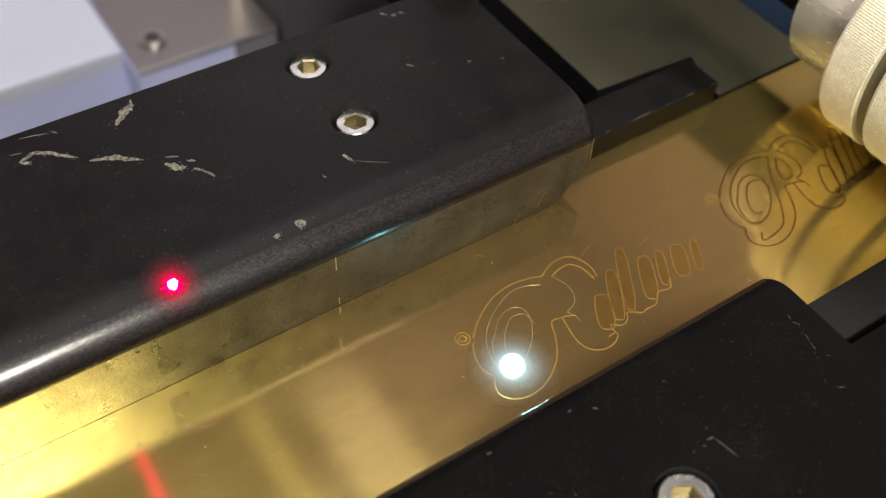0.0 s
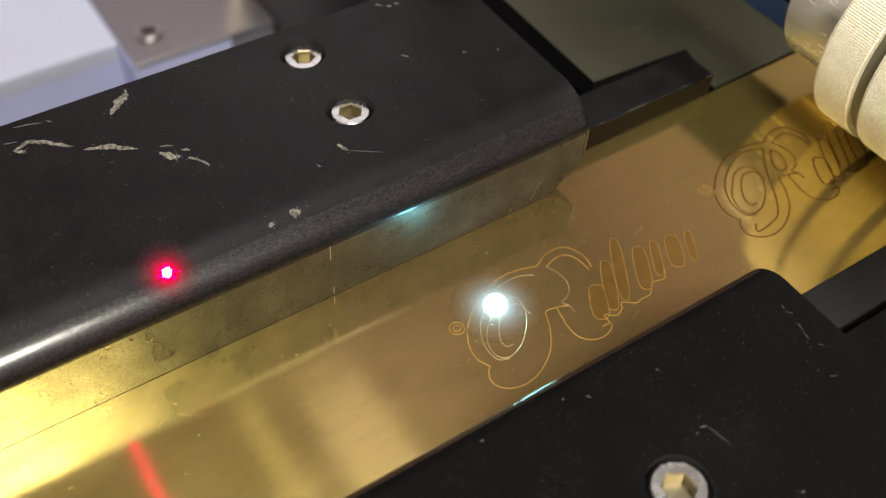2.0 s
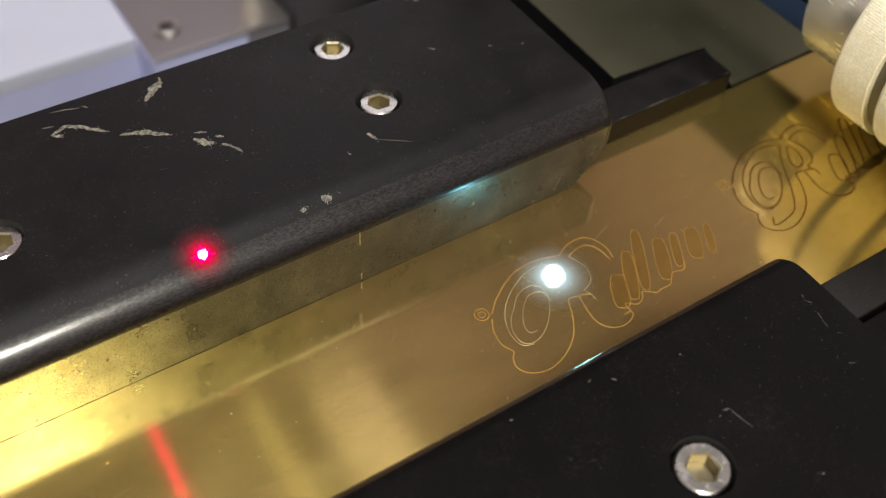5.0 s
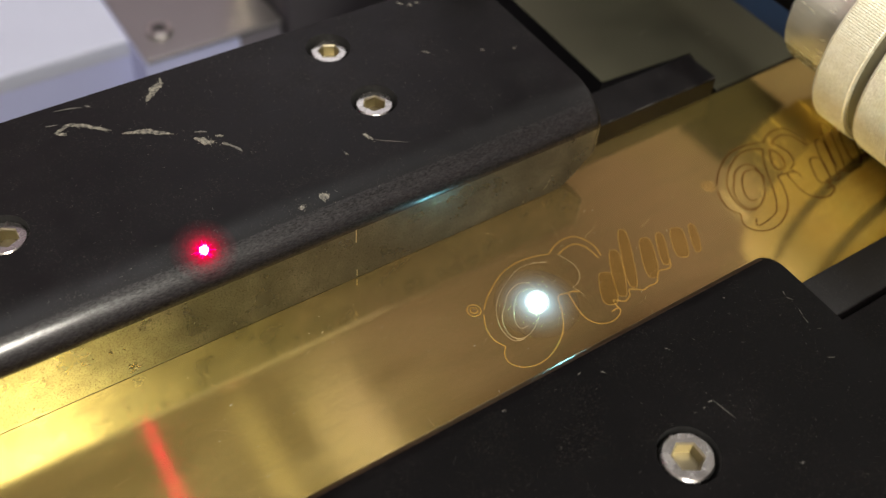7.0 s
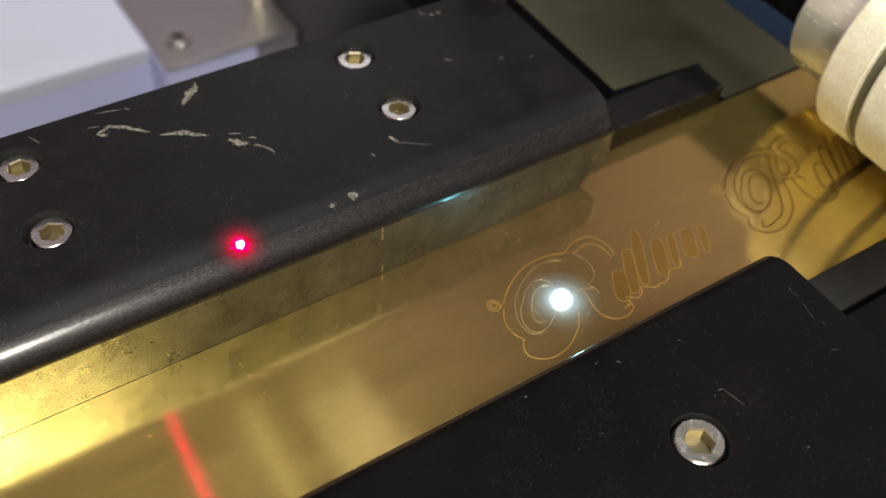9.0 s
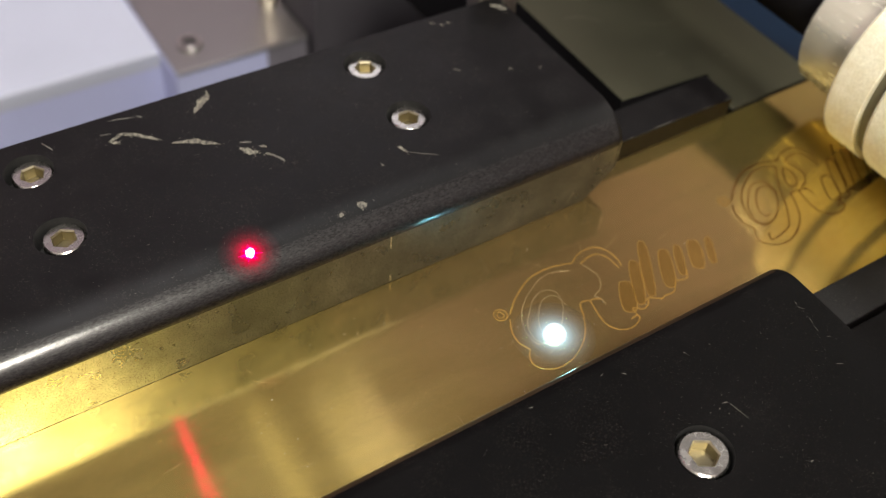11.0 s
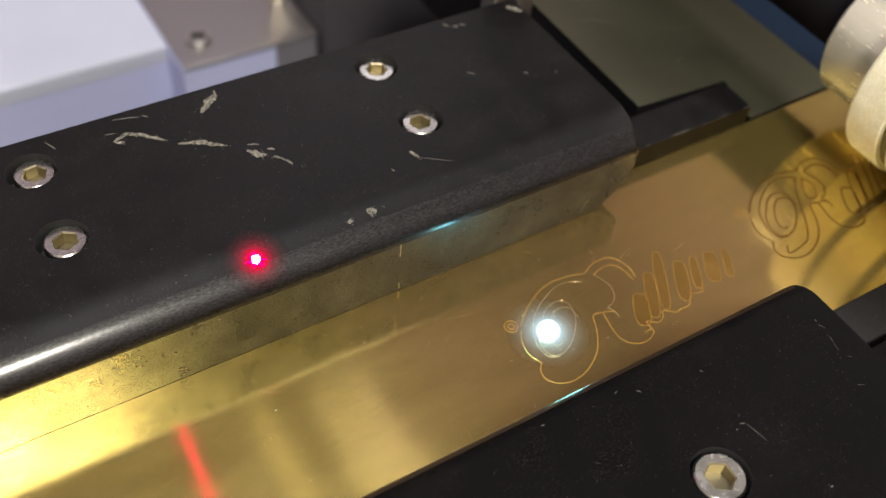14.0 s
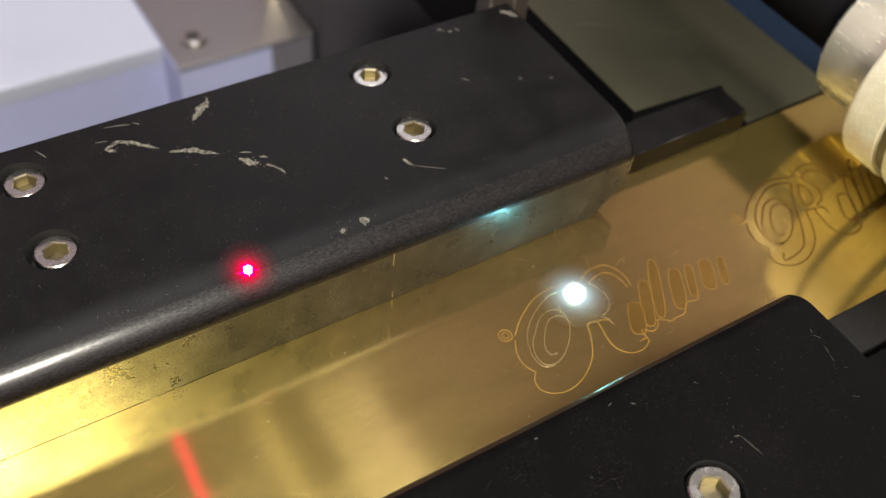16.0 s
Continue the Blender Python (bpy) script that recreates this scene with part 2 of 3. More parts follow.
link(TINT, node(TINT, "ShaderNodeCombineXYZ", X=-0.035, Y=1.0, Z=0.0).outputs[0], bsdf(TINT).inputs["Tangent"])
bsdf(TINT).inputs["Metallic"].default_value = 0.9
PALE_LINE = metal("pale_traced_line", (0.66, 0.49, 0.24), 0.4)
BURNT = metal("burnt_brown_line", (0.16, 0.07, 0.015), 0.5)
SPARK = glow("cutting_spark_light", (0.26, 0.85, 1.0), 138.0)
RIM_GLOW = glow("cutting_rim_light", (0.78, 0.92, 1.0), 2.0, 0.34)
HALO = glow("cutting_glare_light", (0.60, 0.84, 1.0), 1.1, None, 0.008, ((0.26, 0.46), (0.34, 0.25), (0.46, 0.11), (0.64, 0.035), (0.82, 0.010), (1.0, 0.0)))
RED = glow("red_pointer_light", (1.0, 0.55, 0.6), 12.0)
RED_HALO = glow("red_scatter_light", (1.0, 0.0, 0.06), 1.25, None, 0.0056, ((0.14, 1.0), (0.24, 0.60), (0.36, 0.24), (0.52, 0.07), (0.74, 0.015), (1.0, 0.0)), 0.6)
RED_LINE = glow("red_module_light", (1.0, 0.0, 0.20), 4.6)


# ---- mesh helpers (centimetres) ----
def part(name, bm, mat, parent=None, label="", smooth=False, crease=0):
    bmesh.ops.recalc_face_normals(bm, faces=bm.faces[:])
    for v in bm.verts:
        v.co *= CM
    me = bpy.data.meshes.new(name)
    bm.to_mesh(me)
    bm.free()
    for m in (mat if isinstance(mat, (list, tuple)) else (mat,)):
        me.materials.append(m)
    if smooth:
        for p in me.polygons:
            p.use_smooth = True
    if crease:
        for p in me.polygons:
            p.use_smooth = True
        me.set_sharp_from_angle(angle=radians(crease))
    ob = new(name, me)
    ob.parent = parent
    if label:
        ob["label"] = label
    return ob


def thing(name, label, category, at=(0, 0, 0), turn=0.0, group="", kind=""):
    ob = new(name)
    ob.empty_display_size = 0.01
    ob.matrix_basis = pose(at[0] * CM, at[1] * CM, at[2] * CM, 0, 0, turn)
    return tagged(ob, label, category, group, kind)


def box(x0, x1, y0, y1, z0, z1, bevel=0.03, segments=2):
    bm = bmesh.new()
    bmesh.ops.create_cube(bm, size=1)
    for v in bm.verts:
        v.co = Vector((x0 if v.co.x < 0 else x1, y0 if v.co.y < 0 else y1, z0 if v.co.z < 0 else z1))
    if bevel:
        bmesh.ops.bevel(bm, geom=bm.edges[:], offset=bevel, segments=segments, profile=0.5, affect="EDGES")
    return bm


def lathe(profile, steps=48, axis="z", closed=True):
    """Turns (radius, height) pairs round an axis."""
    bm = bmesh.new()
    rings = []
    for r, h in profile:
        ring = []
        for i in range(steps):
            a = 2 * math.pi * i / steps
            c, s = r * math.cos(a), r * math.sin(a)
            ring.append(bm.verts.new((c, s, h) if axis == "z" else (c, h, s)))
        rings.append(ring)
    for a, b in zip(rings, rings[1:]):
        for i in range(steps):
            j = (i + 1) % steps
            bm.faces.new((a[i], a[j], b[j], b[i]))
    if closed:
        bm.faces.new(rings[0])
    bm.faces.new(rings[-1])
    bmesh.ops.remove_doubles(bm, verts=bm.verts[:], dist=1e-5)
    return bm


def spline(points, steps=8):
    """A smooth line through a few control points."""
    p = [Vector((x, y, 0)) for x, y in points]
    p = [2 * p[0] - p[1]] + p + [2 * p[-1] - p[-2]]
    out = []
    for a, b, c, d in zip(p, p[1:], p[2:], p[3:]):
        for i in range(steps):
            t = i / steps
            out.append(0.5 * (2 * b + (c - a) * t + (2 * a - 5 * b + 4 * c - d) * t * t + (3 * b - a - 3 * c + d) * t ** 3))
    out.append(p[-2])
    return out


def groove(bm, points, width, z0, z1):
    """A narrow ribbon with a burr along a line."""
    rows = []
    for i, p in enumerate(points):
        d = (points[min(i + 1, len(points) - 1)] - points[max(i - 1, 0)]).normalized()
        n = Vector((-d.y, d.x, 0)) * width / 2
        rows.append([bm.verts.new(p + n + Vector((0, 0, z0))), bm.verts.new(p + n * 0.6 + Vector((0, 0, z1))),
                     bm.verts.new(p - n * 0.6 + Vector((0, 0, z1))), bm.verts.new(p - n + Vector((0, 0, z0)))])
    for a, b in zip(rows, rows[1:]):
        for i in range(3):
            bm.faces.new((a[i], b[i], b[i + 1], a[i + 1]))


# ---- the setting ----
def setting():
    tagged(part("ground", box(-60, 75, -60, 75, -17, -15, 0), DARK), "dark machine floor under the work bed", "floor", kind="structure")
    # Walls and ceiling are unseen, added and tinted for the metal to reflect.
    tagged(part("wall_north", box(-60, 75, 73, 75, -15, 110, 0), LILAC), "unseen lilac grey wall for the brass to reflect", "wall", kind="structure")
    tagged(part("wall_south", box(-60, 75, -60, -58, -15, 110, 0), WALL), "unseen plain grey enclosing wall", "wall", kind="structure")
    tagged(part("wall_east", box(73, 75, -58, 73, -15, 110, 0), WALL_DIM), "unseen plain grey enclosing wall", "wall", kind="structure")
    tagged(part("wall_west", box(-60, -58, -58, 73, -15, 110, 0), WALL), "unseen plain grey enclosing wall", "wall", kind="structure")
    tagged(part("ceiling", box(-60, 75, -60, 75, 110, 112, 0), CEIL), "unseen pale enclosing ceiling", "ceiling", kind="structure")
    bed = thing("work_bed", "dark steel bed that carries the strip and bars", "machine bed")
    part("body", box(-18, 11.0, -14, 0.69, -15, -0.06, 0.05), DARK, bed)
    part("bar_seat", box(-18, 4.1, 0.70, 4.7, -15, -0.06, 0.05), DARK, bed)
    part("plate_seat", box(6.3, 11.0, 0.70, 5.9, -15, -0.51, 0.05), DARK, bed)
    part("pocket_floor", box(4.11, 6.29, 0.70, 4.7, -15, -3.0, 0), DARK, bed)
    part("step", box(3.9, 5.15, 4.71, 5.9, -15, -0.52, 0.05), DARK, bed)
    part("shelf", box(6.1, 11.0, 5.91, 12.5, -3, -0.52, 0.05), DARK, bed)


def far_parts():
    housing = thing("machine_housing", "white painted machine housing with a shaded front", "housing")
    cover = box(-30, 0.855, 21.15, 60, -10.3, -9.6, 0)
    lip = [e for e in cover.edges if all(v.co.y < 21.5 and v.co.z > -10 for v in e.verts)]
    bmesh.ops.bevel(cover, geom=lip, offset=0.1, segments=4, profile=0.5, affect="EDGES")
    part("top_cover", cover, WHITE, housing, crease=40)
    part("front_panel", box(-30, 0.85, 21.17, 22, -15, -10.0, 0), LAVENDER, housing, "front panel with its shade in lavender grey")
    alu = thing("aluminium_bracket", "brushed aluminium bracket plate with a socket screw", "bracket")
    part("plate", box(0.9, 6.4, 19.3, 40, -9.58, -9.4, 0.06, 2), ALU, alu)
    part("base", box(0.86, 4.6, 19.34, 39.9, -15, -9.59, 0), LAVENDER, alu, "base with its front shade in pale lavender")
    # Base is split here: the front's dimming to the right is coloured in.
    part("dimmed_end", box(4.61, 6.35, 19.34, 39.9, -15, -9.59, 0.05), END_GREY, alu, "right end of the base, its dimming in the grey")
    # HOLE puts this socket's shade in as near black.
    screw(alu, 2.0, 20.75, -9.22, 0.5, 0.25, "bracket_screw", HOLE)
    # Rib is added to stand in for an upright highlight on the plate.
    part("highlight_rib", lathe([(0.40, -9.4), (0.40, 4)], 32), SCRATCH, alu, "added round rib that draws a highlight streak").location = (5.9 * CM, 22.0 * CM, 0)
    stop = thing("stop_block", "small worn brown steel stop block behind the bar", "stop block", (4.55, 5.4, -0.52))
    part("body", box(-0.55, 0.55, -0.25, 0.3, 0, 3.6, 0.05), BROWN, stop)
    for x in (-0.52, 0.12):
        part("worn_edge", box(x - 0.03, x + 0.03, -0.258, -0.2, 1.6, 3.55, 0.01, 1), CHIP, stop, "bare worn edge")
    back = thing("machine_column", "dark painted machine column", "column")
    part("body", box(6.5, 40, 18.8, 22, -15, 6, 0.1), COLUMN, back)
    bracket = thing("blue_bracket", "dark blue painted machine part", "machine part")
    part("body", box(11.5, 22, 1.0, 9, -15, -2.0, 0.2), BLUE, bracket)


def screw_head(radius):
    """A cap head with a hexagon socket, top at z = 0."""
    bm = bmesh.new()
    n = 48
    hexr = radius * 0.56
    def circle(r, z):
        return [bm.verts.new((r * math.cos(2 * math.pi * i / n), r * math.sin(2 * math.pi * i / n), z)) for i in range(n)]
    def hexring(r, z):
        out = []
        for i in range(n):
            a = 2 * math.pi * i / n
            k = (a % (math.pi / 3)) - math.pi / 6
            q = r * math.cos(math.pi / 6) / math.cos(k)
            out.append(bm.verts.new((q * math.cos(a + 0.4), q * math.sin(a + 0.4), z)))
        # start the ring at the same heading as the circles
        s = round(0.4 / (2 * math.pi / n))
        return out[-s:] + out[:-s]
    rings = [circle(radius, -0.4), circle(radius, -0.06), circle(radius * 0.97, -0.02), circle(radius * 0.9, 0),
             hexring(hexr * 1.12, 0), hexring(hexr, -0.03), hexring(hexr, -0.24)]
    for k, (a, b) in enumerate(zip(rings, rings[1:])):
        for i in range(n):
            j = (i + 1) % n
            f = bm.faces.new((a[i], a[j], b[j], b[i]))
            f.material_index = 1 if k >= 4 else 0
    f = bm.faces.new(rings[-1])
    f.material_index = 2
    return bm


def screw(parent, x, y, z, radius, turn, name="screw", inner=None):
    head, recess = screw_head(radius), screw_head(radius)
    bmesh.ops.delete(head, geom=[f for f in head.faces if f.material_index > 0], context="FACES")
    bmesh.ops.delete(recess, geom=[f for f in recess.faces if f.material_index == 0], context="FACES")
    s = part(name, head, STEEL, parent, "steel cap screw with a hexagon socket")
    part("socket", recess, [STEEL, inner or SOCKET, inner or SOCKET_FLOOR], s, "dull brassy hexagon recess, shaded by colour")
    s.matrix_basis = pose(x * CM, y * CM, z * CM, 0, 0, math.degrees(turn))
    return s


EDGE_REACH, EDGE_DEPTH = 0.95, 0.58


def edge_drop(y):
    """How far the long bar's rounded edge lies under its top at y."""
    u = max(0.0, 1 - y / EDGE_REACH)
    return EDGE_DEPTH * (1 - math.sqrt(1 - min(u, 1.0) ** 2))


def bar_mesh(x0, x1, y0, y1, z1, radius, reach, chamfer, holes, bore, corner, start, bright):
    """A clamp bar with a rounded long edge towards y0, a cut-off lower end at x1 and counterbored holes in its top."""
    bm = bmesh.new()
    sgn = 1 if y1 > y0 else -1
    prof = [(y1, 0.012), (y1, z1 - 0.06), (y1 - sgn * 0.06, z1)]
    arc = [(y0 + sgn * reach * (1 - math.sin(a)), z1 - radius * (1 - math.cos(a))) for a in [math.pi / 2 * i / 24 for i in range(25)]]
    left = prof
    right = arc + [(y0, 0.012)]
    def section(x, zmin, inset=0.0):
        return ([bm.verts.new((x, y, max(z, zmin))) for y, z in left], [bm.verts.new((x, y + sgn * inset, max(z, zmin))) for y, z in right])
    secs = [section(x0, 0.0), section(x1 - chamfer, 0.0)]
    for k in range(7):
        a = math.pi / 2 * k / 6
        x = x1 - corner * (1 - math.sin(a))
        secs.append(section(x, max(0.0, x - x1 + chamfer), corner * (1 - math.cos(a))))
    for (la, ra), (lb, rb) in zip(secs, secs[1:]):
        for a, b in ((la, lb), (ra, rb)):
            for i in range(len(a) - 1):
                f = bm.faces.new((a[i], a[i + 1], b[i + 1], b[i]))
                if a is ra and i >= start:
                    f.material_index = 0 if a[0].co.x > x1 - corner - 0.01 else 1 if i >= bright else 3
        bm.faces.new((la[0], lb[0], rb[-1], ra[-1]))
    for l, r in (secs[0], secs[-1]):
        bm.faces.new(l + r)
    # top with holes
    rim = []
    e0 = [l[-1] for l, r in secs] + [r[0] for l, r in reversed(secs)]
    for a, b in zip(e0, e0[1:] + e0[:1]):
        rim.append(bm.edges.get((a, b)) or bm.edges.new((a, b)))
    for hx, hy in holes:
        n = 40
        top = [bm.verts.new((hx + bore * math.cos(2 * math.pi * i / n), hy + bore * math.sin(2 * math.pi * i / n), z1)) for i in range(n)]
        low = [bm.verts.new((v.co.x, v.co.y, z1 - 0.45)) for v in top]
        for i in range(n):
            j = (i + 1) % n
            f = bm.faces.new((top[i], top[j], low[j], low[i]))
            f.material_index = 2
            rim.append(bm.edges.get((top[i], top[j])))
        f = bm.faces.new(low)
        f.material_index = 2
    bmesh.ops.triangle_fill(bm, use_beauty=True, use_dissolve=False, edges=rim)
    return bm


def clamp_bars():
    holes = [(x, y) for x in (0.34, -6.52, -13.4) for y in (4.01, 2.23)]
    bar = thing("clamp_bar", "long black anodised clamp bar with chipped paint and rounded edge", "clamp bar")
    part("body", bar_mesh(-17, 4.2, 0.0, 4.88, 1.87, EDGE_DEPTH, EDGE_REACH, 0.78, holes, 0.44, 0.14, 10, 24), [BLACK, SIDE, HOLE, EDGE], bar, crease=25)
    for (x, y), turn in zip(holes, (9, 34, -15, 3, 20, 40)):
        screw(bar, x + 0.05, y + 0.07, 1.72, 0.37, radians(turn))
    chips(bar, [([(-3.32, 4.17), (-3.05, 4.42), (-2.86, 4.53)], 0.17), ([(-2.88, 4.55), (-2.86, 4.68)], 0.04),
                ([(-5.02, 4.10), (-4.72, 4.19), (-4.45, 4.00), (-4.14, 3.72)], 0.10), ([(-5.0, 4.08), (-4.85, 4.0)], 0.08),
                ([(-4.02, 3.55), (-3.74, 3.47), (-3.52, 3.33), (-3.24, 3.12)], 0.13),
                ([(-2.96, 2.86), (-2.82, 2.66), (-2.70, 2.60)], 0.16), ([(-2.62, 2.74), (-2.50, 2.66)], 0.06), ([(-2.60, 2.50), (-2.50, 2.40)], 0.06),
                ([(-0.3, 1.52), (-0.22, 1.3)], 0.07),
                ([(-0.83, 1.28), (-0.81, 1.19)], 0.04), ([(2.30, 4.65), (2.38, 4.55)], 0.05), ([(2.46, 4.50), (2.54, 4.44)], 0.06), ([(2.62, 4.50), (2.72, 4.42)], 0.04),
                ([(2.97, 2.54), (3.03, 2.50)], 0.04), ([(3.88, 4.62), (4.02, 4.48), (4.12, 4.30)], 0.14), ([(3.57, 2.29), (3.62, 2.25)], 0.03), ([(1.90, 3.05), (2.02, 2.92)], 0.03),
                ([(-1.70, 0.59), (-1.63, 0.53), (-1.55, 0.50)], 0.13), ([(-2.11, 0.50), (-2.03, 0.49)], 0.08)], 1.871, CHIP, True)
    chips(bar, [([(-4.85, 4.67), (-4.6, 4.62), (-4.38, 4.55)], 0.025), ([(-4.32, 4.58), (-4.24, 4.48)], 0.03), ([(-5.1, 4.35), (-4.9, 4.30)], 0.02),
                ([(-0.2, 1.29), (0.05, 1.11), (0.28, 0.95)], 0.012), ([(-2.52, 2.42), (-2.42, 2.28), (-2.38, 2.14)], 0.06), ([(-2.9, 3.0), (-2.7, 2.9)], 0.04), ([(-6.1, 4.62), (-6.02, 4.45), (-5.98, 4.36)], 0.03)], 1.871, DUST, True)
    # Two upright scratch ticks; the leaning pair draws in a reflected flare.
    for x, z0, z1, lean in ((-1.31, 0.98, 1.30, 0.0), (-1.29, 0.05, 0.22, 0.0), (2.45, 0.03, 0.30, 0.35), (2.95, 0.15, 0.50, 0.45)):
        w = 0.008 if lean == 0 else 0.003
        bm = box(-w, w, -0.003, 0.002, z0, z1, 0)
        for v in bm.verts:
            v.co.x += x + lean * (v.co.z - z0)
        part("side_streak", bm, SCRATCH, bar, "bright scratch and flare streak on the polished side")
    part("end_tab", box(4.21, 8.12, 0.63, 1.54, 0.004, 0.55, 0.025), BLACK, bar, "low black tab at the bar's end")
    chips(bar, [([(4.35, 0.65), (4.60, 0.65)], 0.010), ([(5.05, 0.65), (5.2, 0.652)], 0.012), ([(5.8, 0.65), (6.3, 0.65)], 0.014), ([(6.7, 0.652), (6.76, 0.654)], 0.016),
                ([(7.2, 0.652), (7.5, 0.65)], 0.009), ([(7.9, 0.655), (8.1, 0.652)], 0.010)], 0.5505, DUST)
    holes = [(0.53, -6.38), (-6.33, -6.38)]
    bar = thing("clamp_bar", "wide black anodised clamp bar with fine scratches beside the strip", "clamp bar")
    part("body", bar_mesh(-17, 4.4, -4.06, -13.5, 1.64, 0.26, 0.34, 0.3, holes, 0.47, 0.17, 9, 9), [BLACK_FINE, MIRRORED_BRASS, HOLE, EDGE], bar, crease=25)
    for i, (x, y) in enumerate(holes):
        screw(bar, x + 0.02, y + 0.01, 1.57, 0.42, 0.1 + i)
    chips(bar, [([(1.26, -5.91), (1.29, -5.90)], 0.020), ([(1.38, -5.85), (1.48, -5.88)], 0.018), ([(1.48, -5.89), (1.52, -6.08), (1.56, -6.28)], 0.009),
                ([(-1.38, -4.41), (-1.32, -4.42)], 0.020), ([(-0.02, -4.48), (0.05, -4.46)], 0.015), ([(0.32, -4.60), (0.38, -4.66)], 0.015),
                ([(3.98, -4.90), (3.95, -4.98)], 0.008), ([(3.93, -5.02), (4.0, -5.12)], 0.008), ([(3.93, -5.30), (3.90, -5.42)], 0.008), ([(3.88, -5.45), (3.86, -5.58)], 0.008),
                ([(3.62, -6.22), (3.72, -6.28)], 0.008), ([(1.86, -7.33), (1.92, -7.33)], 0.020), ([(1.48, -4.79), (1.52, -4.80)], 0.015)], 1.641, DUST)
    part("end_tab", box(4.46, 8.6, -5.46, -4.6, -0.02, 0.85, 0.03), BLACK, bar, "low black tab at the bar's end")
    part("ledge", box(4.41, 9.0, -8.5, -5.50, -0.05, 0.74, 0.04), BLACK_FINE, bar, "lower dark ledge")


def chip(line, width, seed):
    """A ragged flat flake mark along a line on a top face."""
    rng = random.Random(seed)
    bm = bmesh.new()
    pts = spline(line, 6)
    rows = []
    for i, p in enumerate(pts):
        d = (pts[min(i + 1, len(pts) - 1)] - pts[max(i - 1, 0)]).normalized()
        n = Vector((-d.y, d.x, 0))
        k = math.sin(math.pi * (i + 0.35) / (len(pts) - 0.3)) ** 0.6
        rows.append((bm.verts.new(p + n * width * k * rng.uniform(0.25, 0.65)), bm.verts.new(p - n * width * k * rng.uniform(0.25, 0.65))))
    for a, b in zip(rows, rows[1:]):
        bm.faces.new((a[0], b[0], b[1], a[1]))
    up = bmesh.ops.extrude_face_region(bm, geom=bm.faces[:])
    for v in up["geom"]:
        if isinstance(v, bmesh.types.BMVert):
            v.co.z += 0.004
    return bm


def drape(bm):
    """Lays marks of the long bar's top on to its rounded edge."""
    for v in bm.verts:
        v.co.z -= edge_drop(v.co.y)
    return bm


def crumbs(marks, seed):
    """Loose specks of bare paint round the larger chips."""
    rng = random.Random(seed)
    bm = bmesh.new()
    for line, width in marks:
        pts = spline(line, 6)
        for k in range(16 if width > 0.06 else 2):
            p = rng.choice(pts) + Vector((rng.gauss(0, 1), rng.gauss(0, 1), 0)) * max(width, 0.06) * 0.5
            r, a = rng.uniform(0.005, 0.015), rng.uniform(0, 3)
            bm.faces.new([bm.verts.new(p + Vector((r * c * math.cos(a + b), r * c * math.sin(a + b), 0.003))) for b, c in ((0, 1.6), (1.6, 0.6), (3.1, 1.2), (4.6, 0.7))])
    return bm


def chips(bar, marks, z, mat, rounded=False):
    for i, (line, width) in enumerate(marks):
        bm = chip(line, width, i + 3)
        p = part("paint_chip", drape(bm) if rounded else bm, mat, bar, "bare chipped patch")
        p.location.z = z * CM
    if mat is CHIP:
        bm = crumbs(marks, 71)
        loose = tagged(part("paint_crumbs", drape(bm) if rounded else bm, mat, bar, "loose specks round the chips"), kind="stuff")
        loose.location.z = z * CM


def flecks(count, x0, x1, y0, y1, seed, small=0.004, large=0.011):
    """Tiny loose flecks scattered over a flat top."""
    rng = random.Random(seed)
    bm = bmesh.new()
    for k in range(count):
        x, y, a = rng.uniform(x0, x1), rng.uniform(y0, y1), rng.uniform(0, math.pi)
        r = small + (large - small) * rng.random() ** 3
        long = r * (1 if rng.random() < 0.75 else rng.uniform(2, 7))
        wide = r * rng.uniform(0.4, 1.0) if long == r else r * 0.3
        pts = []
        for i in range(5):
            t = 2 * math.pi * i / 5
            u, v = long * math.cos(t) * rng.uniform(0.7, 1.2), wide * math.sin(t) * rng.uniform(0.7, 1.2)
            pts.append((x + u * math.cos(a) - v * math.sin(a), y + u * math.sin(a) + v * math.cos(a)))
        low = [bm.verts.new((p, q, 0)) for p, q in pts]
        high = [bm.verts.new((x + (p - x) * 0.6, y + (q - y) * 0.6, 0.004)) for p, q in pts]
        bm.faces.new(high)
        for i in range(5):
            bm.faces.new((low[i], low[(i + 1) % 5], high[(i + 1) % 5], high[i]))
    return bm


def hairlines(count, x0, x1, y0, y1, seed):
    """Hair-thin scratches, slightly bowed, most of them along the bar."""
    rng = random.Random(seed)
    bm = bmesh.new()
    for k in range(count):
        x, y, a, n = rng.uniform(x0, x1), rng.uniform(y0, y1), rng.gauss(0, 0.9), rng.uniform(0.08, 0.45)
        d, q = Vector((math.cos(a), math.sin(a), 0)), Vector((-math.sin(a), math.cos(a), 0))
        p = Vector((x, y, 0))
        line = [p - d * n / 2, p + q * n * rng.uniform(-0.08, 0.08), p + d * n / 2]
        groove(bm, spline([(v.x, v.y) for v in line], 3), rng.uniform(0.002, 0.0035), 0.0, 0.0006)
    return bm


